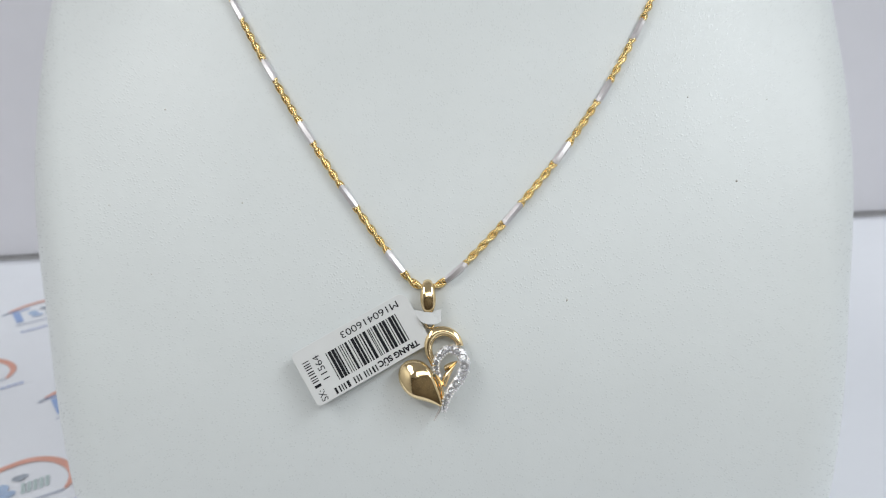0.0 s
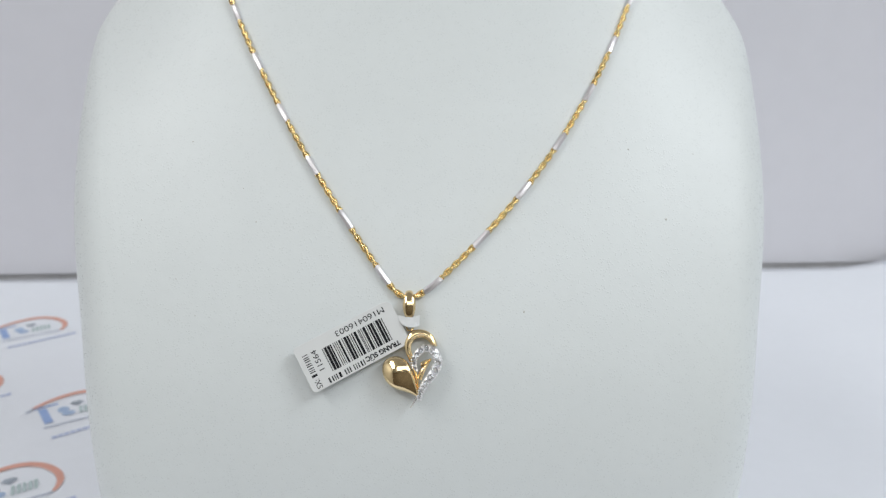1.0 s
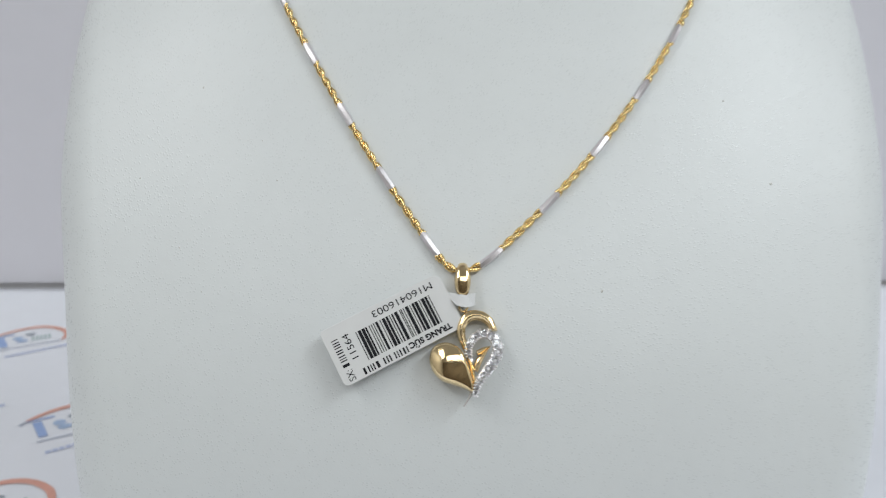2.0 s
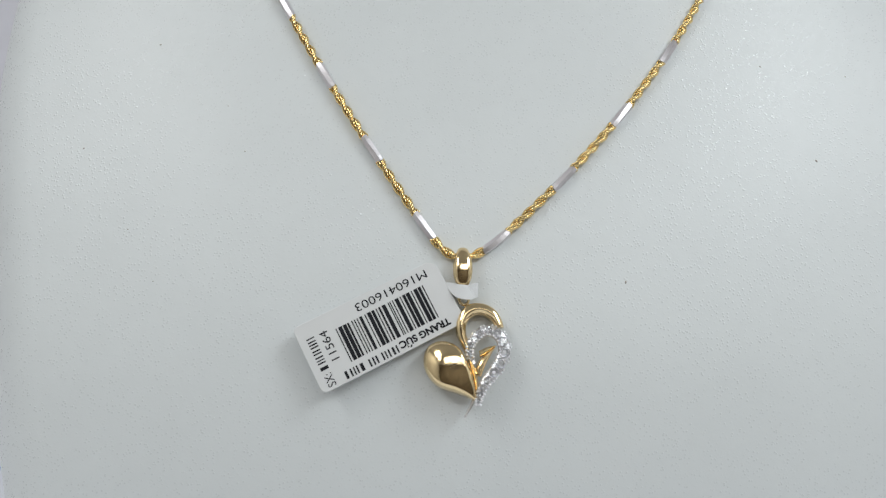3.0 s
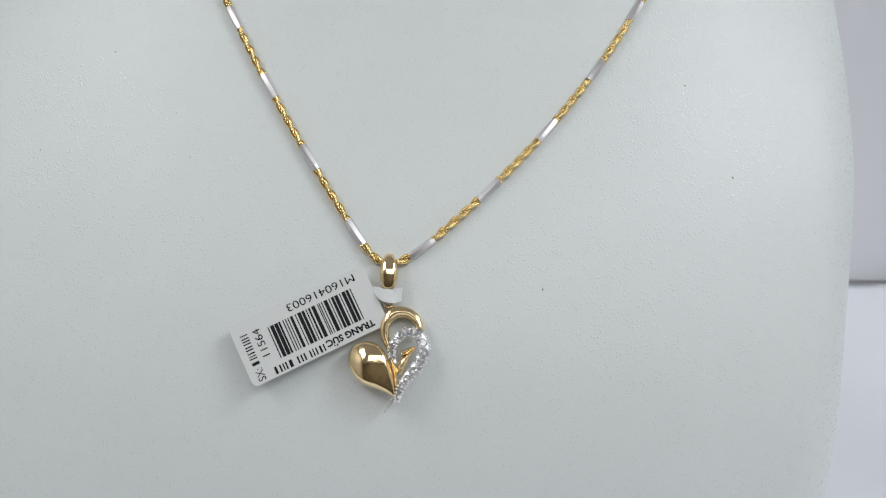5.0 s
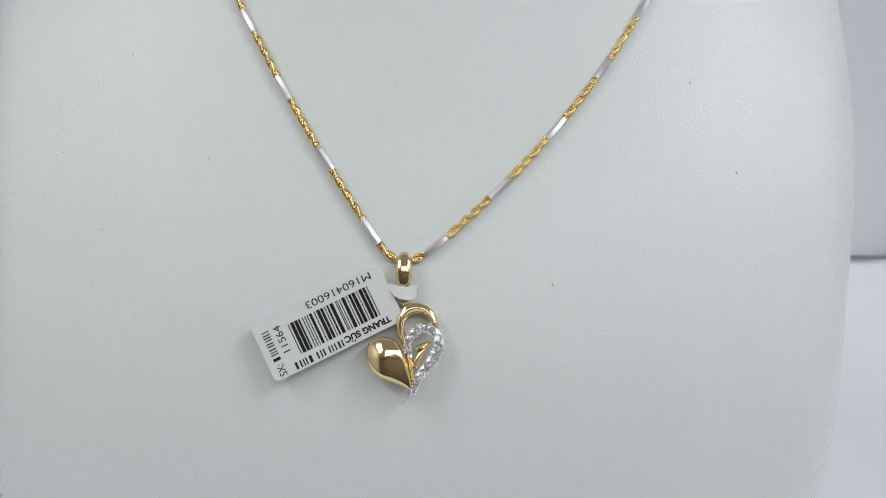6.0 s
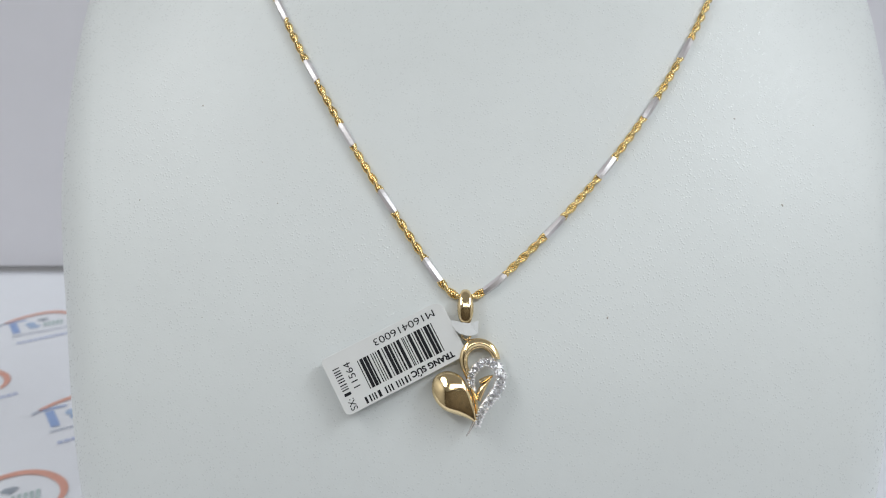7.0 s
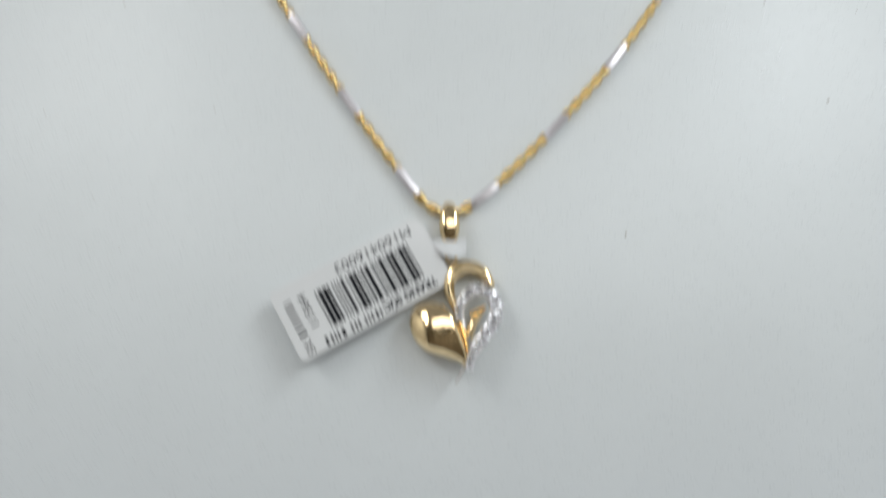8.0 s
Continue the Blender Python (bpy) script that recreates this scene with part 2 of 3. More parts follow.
# Unseen; added behind the camera to put dark reflections into the gold.
structure("wall_front", box_mesh(-1.9, 2.12, -2.52, -2.4, -0.8, 1.8), M_REFLECTED_DARK, "unseen dark patchy wall added for the gold to reflect", "wall")
structure("floor", box_mesh(-1.9, 2.12, -2.52, 0.7, -0.9, -0.8), M_FLOOR, "brown tiled shop floor", "floor")
structure("ceiling", box_mesh(-1.9, 2.12, -2.52, 0.7, 1.8, 1.9), M_CEILING, "white plain ceiling", "ceiling")
for lx, ly, lw, ld, _, _ in LAMPS:
    bm = bmesh.new()
    for x0, x1, y0, y1 in ((-lw / 2 - 0.02, -lw / 2, -ld / 2, ld / 2), (lw / 2, lw / 2 + 0.02, -ld / 2, ld / 2),
                           (-lw / 2 - 0.02, lw / 2 + 0.02, -ld / 2 - 0.02, -ld / 2), (-lw / 2 - 0.02, lw / 2 + 0.02, ld / 2, ld / 2 + 0.02)):
        bmesh.ops.create_cube(bm, size=1, matrix=Matrix.Translation(((x0 + x1) / 2, (y0 + y1) / 2, 0)) @ Matrix.Diagonal((x1 - x0, y1 - y0, 0.024, 1)))
    tray = tagged(new("ceiling_light", mesh_of("ceiling_light", bm, M_CEILING, False)), "flat white LED panel frame on the ceiling", "ceiling light",
                  group="ceiling lights")
    tray.location = (lx, ly, 1.788)

counter = tagged(new("counter"), "white display counter under the bust", "counter")
part("top", box_mesh(-1.0, 1.3, -0.22, 0.4241, -0.03, -0.0012, 0.002), M_TABLE, counter, smooth=False).matrix_world = pose(0, 0, 0, 0, 0, WALL_TURN)
part("body", box_mesh(-0.97, 1.27, -0.19, 0.4141, -0.8, -0.031), M_TABLE, counter, smooth=False).matrix_world = pose(0, 0, 0, 0, 0, WALL_TURN)


# ---- paper sheets on the counter ----
def paper(x0, x1, y0, y1, height, steps=60):
    bm = bmesh.new()
    grid = []
    for j in range(steps + 1):
        row = []
        for i in range(steps + 1):
            x, y = x0 + (x1 - x0) * i / steps, y0 + (y1 - y0) * j / steps
            row.append(bm.verts.new((x, y, height(x, y))))
        grid.append(row)
    for j in range(steps):
        for i in range(steps):
            bm.faces.new((grid[j][i], grid[j][i + 1], grid[j + 1][i + 1], grid[j + 1][i]))
    ret = bmesh.ops.extrude_face_region(bm, geom=bm.faces[:])
    for v in ret["geom"]:
        if isinstance(v, bmesh.types.BMVert):
            v.co.z -= 0.0002
    return bm


printed = tagged(new("printed_sheet", mesh_of("printed_sheet", paper(-0.55, 0.02, -0.20, 0.4211, lambda x, y: -0.0004), M_PAPER)),
                 "white paper sheet with repeated small colour prints", "paper sheet")
printed.matrix_world = pose(0, 0, 0, 0, 0, WALL_TURN)


def curl(x, y):
    """The back corner of the plain sheet bulges up from the counter against the wall."""
    a = max(0.0, min(1.0, (x - 0.365) / 0.09))
    b = max(0.0, min(1.0, (y - 0.25) / 0.15))
    return 0.0003 + 0.0105 * a * a * (3 - 2 * a) * b * b * (3 - 2 * b) + 0.0008 * a * math.sin(40 * x)


plain = tagged(new("plain_sheet", mesh_of("plain_sheet", paper(0.015, 0.62, -0.20, 0.4181, curl), M_PAPER)),
               "plain white paper sheet with a curled back edge", "paper sheet")
plain.matrix_world = pose(0, 0, 0, 0, 0, WALL_TURN)


def ribbon(line, width):
    """A flat band round a line of (x, y), with its width along the way."""
    n = len(line)
    left, right = [], []
    for k, p in enumerate(line):
        d = (line[min(k + 1, n - 1)] - line[max(k - 1, 0)]).normalized()
        w = width(k / (n - 1)) / 2
        left.append((p.x - d.y * w, p.y + d.x * w))
        right.append((p.x + d.y * w, p.y - d.x * w))
    bm = bmesh.new()
    a = [bm.verts.new((x * CM, y * CM, 0)) for x, y in left]
    b = [bm.verts.new((x * CM, y * CM, 0)) for x, y in right]
    for k in range(n - 1):
        bm.faces.new((a[k], a[k + 1], b[k + 1], b[k]))
    return bm


def strokes(shapes):
    bm = bmesh.new()
    for shape in shapes:
        bm.faces.new([bm.verts.new((x * CM, y * CM, 0)) for x, y in shape])
    return bm


def bar(x, y, w, h, slant=0.0):
    return [(x, y), (x + w, y), (x + w + slant, y + h), (x + slant, y + h)]


def blob(x, y, w, h, sides=14):
    return [(x + w * math.cos(2 * math.pi * k / sides), y + h * math.sin(2 * math.pi * k / sides)) for k in range(sides)]


arc_line = [Vector(p) for p in spline([(-0.42, 2.12, 0), (0.4, 2.56, 0), (1.4, 2.84, 0), (2.4, 2.80, 0), (3.2, 2.25, 0), (3.68, 1.35, 0), (3.74, 0.55, 0), (3.55, 0.0, 0), (3.28, -0.38, 0)], 8)]
LOGO = {
    "arc": mesh_of("arc", ribbon(arc_line, lambda k: 0.12 + 0.27 * math.sin(math.pi * min(1, 0.08 + 0.9 * k)) ** 0.8), M_RED, False),
    "arc_tail": mesh_of("arc_tail", ribbon([Vector((-0.78, 1.80, 0)), Vector((-0.62, 1.95, 0)), Vector((-0.42, 2.10, 0))], lambda k: 0.22 - 0.09 * k), M_GREY, False),
    "blue_stroke": mesh_of("blue_stroke", strokes([bar(-0.16, 0.0, 0.42, 1.80, -0.05), bar(-0.45, 1.96, 1.30, 0.16)]), M_BLUE, False),
    "pale_stroke": mesh_of("pale_stroke", strokes([blob(0.96, 1.16, 0.30, 0.34), blob(1.12, 0.60, 0.34, 0.26)]), M_PALE_BLUE, False),
    "green_stroke": mesh_of("green_stroke", strokes([bar(1.62 + 0.24 * k, 0.3, 0.16, 0.78, 0.12) for k in range(5)]), M_GREEN, False),
    "diamond": mesh_of("diamond", strokes([[(1.38, 1.62), (1.72, 1.28), (2.12, 1.62), (1.95, 1.82), (1.55, 1.84)]]), M_DARK, False),
    "underline": mesh_of("underline", strokes([bar(-0.32, -0.50, 3.55, 0.12, 0.03)]), M_GREY, False),
    "caption": mesh_of("caption", strokes([bar(-0.12 + 0.30 * k, -1.86 + 0.022 * k, 0.25, 0.26) for k in range(14)]), M_CAPTION, False),
}
LOGO_TURN, LOGO_SIZE = 33.0, 0.93
COLUMN_X, ROW_Y = (-0.1796, -0.2515, -0.3234), (0.2715, 0.1885, 0.1172, 0.046)
for col, x in enumerate(COLUMN_X):
    for y in ROW_Y:
        logo = part("logo", LOGO["arc"], None, printed)
        logo.matrix_local = printed.matrix_world.inverted() @ pose(x, y + 0.0225 * col, 0.0, 0, 0, LOGO_TURN) @ Matrix.Scale(LOGO_SIZE, 4)
        logo.location.z = 0.0
        for name, data in LOGO.items():
            if name != "arc":
                part(name, data, None, logo)

# ---- the display bust ----
LEAN, RISE = 27.721, 0.13773
BUST = pose(0, 0, RISE, -LEAN, 0, 0)
KX, XC, KZ, KZZ = 0.011774, 0.6026, 0.012175, -0.0004791


def front(x, z):
    """How far back the bust's face lies, in cm, at x across and z up its slope."""
    zc = max(-6.0, min(10.0, z))
    slope = 2 * KZ * zc + 3 * KZZ * zc * zc
    under = 0.042 * max(0.0, -1.0 - max(z, -5.0)) ** 2 + (0.336 * max(0.0, -5.0 - z) if z < -5 else 0.0)
    shoulder = 0.016 * max(0.0, min(z, 9.5) - 0.25) ** 2 * (abs(x - XC) / 8.6) ** 4
    return KX * ((x - XC) ** 2 - XC ** 2) + KZ * zc * zc + KZZ * zc ** 3 + slope * (z - zc) + shoulder + under


HALF = [(-17, 5.3), (-13, 6.2), (-10, 6.96), (-7, 7.48), (-4, 7.78), (-1, 8.12), (2, 8.62), (4, 8.8), (5.5, 8.88), (6.6, 8.925), (7.5, 8.86), (8.5, 8.37), (9.5, 7.6),
        (10.5, 6.72), (11.5, 5.83), (13, 5.2), (16, 5.0), (18, 5.0)]


def half_width(z):
    k = max(0, min(len(HALF) - 2, sum(1 for a, _ in HALF if a <= z) - 1))
    pts = [HALF[max(0, min(len(HALF) - 1, k + d))] for d in (-1, 0, 1, 2)]
    (za, a), (zb, b), (zc, c), (zd, d) = pts
    t = (z - zb) / (zc - zb)
    m0 = (c - a) / max(zc - za, 0.1) * (zc - zb)
    m1 = (d - b) / max(zd - zb, 0.1) * (zc - zb)
    return (2 * t ** 3 - 3 * t ** 2 + 1) * b + (t ** 3 - 2 * t ** 2 + t) * m0 + (-2 * t ** 3 + 3 * t ** 2) * c + (t ** 3 - t ** 2) * m1


def middle(z):
    return 0.339 - 0.003 * min(z, 9)


def bust_mesh():
    bm = bmesh.new()
    radius, depth, across, rim = 1.34, 2.5, 48, 10
    rows = [-17 + 0.5 * k for k in range(40)] + [3 + 0.25 * k for k in range(28)] + [10 + 0.5 * k for k in range(17)]
    sin, cos = math.sin(radians(LEAN)), math.cos(radians(LEAN))
    rings = []
    for z in rows:
        hw, cx = half_width(z), middle(z)
        edges = []
        for sign in (-1, 1):
            tilt = 0.2
            for _ in range(4):
                x = cx + sign * (hw - radius * (1 - math.sin(tilt)))
                tilt = math.atan(sign * (front(x + 0.01, z) - front(x - 0.01, z)) / 0.02)
            turn = [tilt + (math.pi / 2 - tilt) * k / rim for k in range(1, rim + 1)]
            edges.append((x, [(x + sign * radius * (math.sin(a) - math.sin(tilt)), front(x, z) + radius * (math.cos(tilt) - math.cos(a))) for a in turn]))
        (xl, other), (xr, side) = edges
        ring = [(x, front(x, z)) for x in (xl + (xr - xl) * k / across for k in range(across + 1))]
        deep = max(side[-1][1], other[-1][1]) + depth
        right, left = side[-1][0] - 0.4, other[-1][0] + 0.4
        back = [(right + (left - right) * k / 12, deep) for k in range(13)]
        ring = ring + side + back + other[::-1]
        verts = []
        for x, y in ring:
            zz = z
            foot = (-RISE * 100 + y * sin) / cos
            if z < -9:
                zz = -9 + (foot + 9) * (-9 - z) / 8
            verts.append(bm.verts.new((x * CM, y * CM, zz * CM)))
        rings.append(verts)
    n = len(rings[0])
    for r, s in zip(rings, rings[1:]):
        for i in range(n):
            bm.faces.new((r[i], r[(i + 1) % n], s[(i + 1) % n], s[i]))
    bm.faces.new(rings[0])
    bm.faces.new(rings[-1])
    return bm


bust = tagged(new("display_bust", mesh_of("display_bust", bust_mesh(), M_BUST)),
              "white leatherette necklace display bust leaning back on the counter", "display bust")
bust.matrix_world = BUST

bm = bmesh.new()
for x, z, r in ((-5.12, 3.64, 0.022), (-3.50, 1.63, 0.017), (5.19, 3.47, 0.022), (6.0, 1.76, 0.028), (2.55, -0.45, 0.026), (-6.2, 1.75, 0.018),
                (-3.84, 2.44, 0.012), (6.83, 3.45, 0.014), (-5.28, 0.34, 0.013), (-4.79, -0.5, 0.012)):
    bmesh.ops.create_uvsphere(bm, u_segments=8, v_segments=5, radius=1, matrix=Matrix.Translation((x * CM, (front(x, z) - 0.001) * CM, z * CM))
                              @ pose(0, 0, 0, 0, 40 * x, 0) @ Matrix.Diagonal((r * CM, 0.006 * CM, 0.6 * r * CM, 1)))
tagged(new("dirt_specks", mesh_of("dirt_specks", bm, M_SPECK)), "tiny brown specks on the white leatherette", "speck", kind="stuff").matrix_world = BUST

# ---- the necklace ----
necklace = tagged(new("necklace"), "two-tone gold rope chain with white bars and a heart pendant", "necklace")
necklace.matrix_world = BUST
ROPE_R, BAR_R = 0.072, 0.070


def chain_line():
    """The chain from the bail up each side of the bust's face and round its neck, in cm."""
    sides = {}
    for name, (c3, c2, c1, c0) in (("left", (-0.00018, 0.02286, -0.71431, -0.34508)), ("right", (0.0026, -0.07701, 1.11755, 0.37729))):
        pts = []
        z = 0.15
        while z < 12.6:
            x = c3 * z ** 3 + c2 * z * z + c1 * z + c0
            if abs(x - middle(z)) > half_width(z) - 0.75:
                break
            pts.append(Vector((x, front(x, z) - ROPE_R - 0.005, z)))
            z += 0.3
        sign = -1 if name == "left" else 1
        z, edge = pts[-1].z, half_width(pts[-1].z)
        for dx, dy, dz in ((0.08, 0.6, 0.25), (0.1, 1.8, 0.45), (0.05, 3.0, 0.6), (-0.7, 3.75, 0.75), (-3.0, 3.8, 0.9)):
            pts.append(Vector((middle(z) + sign * (edge + dx), front(middle(z) + sign * edge, z) + dy, z + dz)))
        sides[name] = pts
    low = [Vector((-0.22, -0.085, -0.075)), Vector((-0.01, -0.10, -0.125)), Vector((0.2, -0.085, -0.085))]
    return list(reversed(sides["left"])) + low + sides["right"], len(sides["left"]) + 1


control, middle_index = chain_line()
dense = spline(control, 10)
gone = [0.0]
for a, b in zip(dense, dense[1:]):
    gone.append(gone[-1] + (b - a).length)
zero = gone[middle_index * 10]


def along(s):
    """The place on the chain s cm from the bail; left is negative."""
    s = max(0.0, min(gone[-1] - 1e-6, s + zero))
    lo = int(np.searchsorted(gone, s, side="right")) - 1
    t = (s - gone[lo]) / (gone[lo + 1] - gone[lo])
    return dense[lo].lerp(dense[lo + 1], t)


def facing(p):
    return Vector((2 * KX * (p.x - XC) * 0.8, -1, 0.1)).normalized()


def rope_mesh(s0, s1):
    """Two strands of four wires each, twisted round one another."""
    bm = bmesh.new()
    steps = max(12, int((s1 - s0) / 0.010))
    for strand in range(2):
        for wire in range(4):
            line = []
            for k in range(steps + 1):
                s = s0 + (s1 - s0) * k / steps
                p = along(s)
                d = (along(s + 0.02) - along(s - 0.02)).normalized()
                out = facing(p)
                out = (out - out.dot(d) * d).normalized()
                side = d.cross(out)
                a = -2 * math.pi * s / 0.52 + math.pi * strand
                b = a - 2 * math.pi * (s / 0.42 + wire / 4)
                u = 0.038 * math.cos(a) + 0.026 * math.cos(b)
                v = 0.038 * math.sin(a) + 0.026 * math.sin(b)
                line.append((p + side * u + out * v) * CM)
            sweep(bm, line, lambda k, n: oval(0.0155 * CM, 0.0155 * CM, 6), Vector((0.31, -0.9, 0.22)))
    return bm


def bar_mesh(s0, s1, twist):
    """A faceted, slightly twisted white gold tube with cut ends."""
    bm = bmesh.new()
    line = [along(s0 + (s1 - s0) * k / 6) * CM for k in range(7)]
    rings = sweep(bm, line, lambda k, n: oval(BAR_R * CM * (0.9 if k in (0, n - 1) else 1), BAR_R * CM * (0.82 if k in (0, n - 1) else 0.92), 6, twist + 0.35 * k / n), facing(along(s0)))
    return bm


LEFT_FIRST, RIGHT_FIRST, LEFT_PITCH, RIGHT_PITCH, BAR = 0.55, 0.34, 1.53, 1.525, 0.51
BARS = [(-1, k) for k in range(12)] + [(1, k) for k in range(12)]
spans = []
for side, k in BARS:
    if side < 0:
        a = LEFT_FIRST + LEFT_PITCH * k
    else:
        a = RIGHT_FIRST + RIGHT_PITCH * k
    spans.append((side * a, side * (a + BAR)) if side > 0 else (-(a + BAR), -a))
spans = sorted((a, b) for a, b in spans if a > -zero + 0.3 and b < gone[-1] - zero - 0.3)
ends = [-zero + 0.02] + [v for a, b in spans for v in (a, b)] + [gone[-1] - zero - 0.02]
for n, (a, b) in enumerate(spans):
    part("bar_link", bar_mesh(a, b, 0.9 * math.sin(2.3 * n)), M_WHITE_GOLD, necklace, "faceted white gold bar" if n == 0 else "", smooth=False)
for a, b in zip(ends[0::2], ends[1::2]):
    part("rope_link", rope_mesh(a - 0.015, b + 0.015), M_ROPE, necklace, "twisted yellow gold rope")

# ---- the pendant ----
P0 = -0.15


def at(x, z, y=0.0):
    return Vector((x, P0 + y, z)) * CM


bm = bmesh.new()
loop = []
for k in range(41):
    a = 2 * math.pi * k / 40
    loop.append(Vector((-0.010, -0.155 - 0.125 * math.cos(a), -0.325 + 0.280 * math.sin(a) - 0.02 * math.cos(a))) * CM)
rings = []
for k, p in enumerate(loop[:-1]):
    a = 2 * math.pi * k / 40
    wide = 0.118 + 0.022 * math.cos(2 * a) - 0.030 * max(0, -math.sin(a)) ** 3 - 0.012 * max(0, math.sin(a)) ** 3
    out = Vector((0, -math.cos(a) / 0.125, math.sin(a) / 0.280)).normalized()
    ring = []
    for i in range(14):
        b = 2 * math.pi * i / 14
        c, s = math.cos(b), math.sin(b)
        ring.append(bm.verts.new(p + Vector((1, 0, 0)) * wide * CM * math.copysign(abs(c) ** 0.9, c) + out * 0.055 * CM * s))
    rings.append(ring)
for k in range(40):
    r, s = rings[k], rings[(k + 1) % 40]
    for i in range(14):
        bm.faces.new((r[i], r[(i + 1) % 14], s[(i + 1) % 14], s[i]))
part("bail", bm, M_GOLD, necklace, "polished yellow gold bail loop")


def torus(centre, big, small, turn, sides=20):
    bm = bmesh.new()
    rings = []
    for k in range(sides):
        a = 2 * math.pi * k / sides
        ring = []
        for i in range(8):
            b = 2 * math.pi * i / 8
            v = Vector(((big + small * math.cos(b)) * math.cos(a), (big + small * math.cos(b)) * math.sin(a), small * math.sin(b))) * CM
            ring.append(bm.verts.new(turn @ v + centre))
        rings.append(ring)
    for k in range(sides):
        r, s = rings[k], rings[(k + 1) % sides]
        for i in range(8):
            bm.faces.new((r[i], r[(i + 1) % 8], s[(i + 1) % 8], s[i]))
    return bm


part("jump_ring", torus(at(0.005, -0.80, -0.02), 0.082, 0.022, Matrix.Rotation(radians(25), 3, "Z") @ Matrix.Rotation(radians(90), 3, "X")), M_GOLD, necklace, "small gold jump ring")


def smooth_step(lo, hi, v):
    v = max(0.0, min(1.0, (v - lo) / (hi - lo)))
    return v * v * (3 - 2 * v)


def lobe_mesh(outline, peak, rings=26):
    """A puffed half heart: a domed face, a broad bevel down one side and a narrow one towards the tip."""
    n = len(outline)
    pts = np.array([(p.x, p.z) for p in outline])
    nxt = np.roll(pts, -1, axis=0)
    seg = nxt - pts
    size = (seg ** 2).sum(1)

    def height(x, z):
        q = np.array((x, z))
        t = np.clip(((q - pts) * seg).sum(1) / size, 0, 1)
        away = np.hypot(*(pts + seg * t[:, None] - q).T)
        k = int(away.argmin())
        d = away[k]
        nx = float(seg[k][1] / math.sqrt(size[k])) * turn
        nz = -float(seg[k][0] / math.sqrt(size[k])) * turn
        steep = max(0.08, 0.25 - 0.17 * smooth_step(0.0, 0.7, nx) - 0.13 * smooth_step(0.1, 0.8, -nz))
        face = 0.225 - (0.55 if x > -0.17 else 0.95) * (x + 0.17) ** 2 - (0.34 if z < -1.81 else 0.9) * (z + 1.81) ** 2
        edge = 0.010 + 0.215 * (1 - (1 - min(1.0, d / steep)) ** 2) ** 0.62
        h = max(0.0, 0.05 - abs(face - edge)) / 0.05
        return min(face, edge) - h * h * 0.0125

    area = 0.5 * float((pts[:, 0] * nxt[:, 1] - nxt[:, 0] * pts[:, 1]).sum())
    turn = 1 if area > 0 else -1
    bm = bmesh.new()
    layers = []
    for k in range(1, rings + 1):
        r = (k / rings) ** 0.8
        layers.append([bm.verts.new(at(peak[0] + (p.x - peak[0]) * r, peak[1] + (p.z - peak[1]) * r,
                                       -0.05 - height(peak[0] + (p.x - peak[0]) * r, peak[1] + (p.z - peak[1]) * r))) for p in outline])
    layers.append([bm.verts.new(at(p.x, p.z, 0.02)) for p in outline])
    layers.append([bm.verts.new(at(p.x, p.z, 0.13)) for p in outline])
    top = bm.verts.new(at(*peak, -0.05 - height(*peak)))
    for i in range(n):
        bm.faces.new((top, layers[0][i], layers[0][(i + 1) % n]))
    for a, b in zip(layers, layers[1:]):
        for i in range(n):
            bm.faces.new((a[i], a[(i + 1) % n], b[(i + 1) % n], b[i]))
    bm.faces.new(layers[-1])
    return bm


lobe_line = spline([(x, 0, z) for x, z in ((0.186, -2.310), (0.06, -2.248), (-0.112, -2.190), (-0.335, -2.118), (-0.480, -2.0), (-0.565, -1.850), (-0.588, -1.711), (-0.560, -1.580),
                                            (-0.480, -1.488), (-0.350, -1.438), (-0.210, -1.450), (-0.085, -1.522), (0.008, -1.634), (0.066, -1.75), (0.126, -1.925), (0.168, -2.105), (0.188, -2.255))],
                   7, closed=True)
pendant = part("pendant", lobe_mesh(lobe_line, (-0.19, -1.78)), M_GOLD, necklace, "polished gold heart lobe of the pendant")


def resample(points, n):
    line = spline([(x, 0, z) for x, z in points], 12)
    way = [0.0]
    for a, b in zip(line, line[1:]):
        way.append(way[-1] + (b - a).length)
    out = []
    for k in range(n + 1):
        s = way[-1] * k / n
        i = min(len(line) - 2, int(np.searchsorted(way, s, side="right")) - 1)
        out.append(line[i].lerp(line[i + 1], (s - way[i]) / (way[i + 1] - way[i])))
    return out


def loft(outer, inner, section, n=44):
    """A band between two edges; section: (share of the way in, depth)."""
    bm = bmesh.new()
    rings = []
    for a, b in zip(resample(outer, n), resample(inner, n)):
        rings.append([bm.verts.new(at(a.x + (b.x - a.x) * u, a.z + (b.z - a.z) * u, y)) for u, y in section])
    m = len(section)
    for r, s in zip(rings, rings[1:]):
        for i in range(m):
            bm.faces.new((r[i], r[(i + 1) % m], s[(i + 1) % m], s[i]))
    bm.faces.new(rings[0])
    bm.faces.new(rings[-1])
    return bm


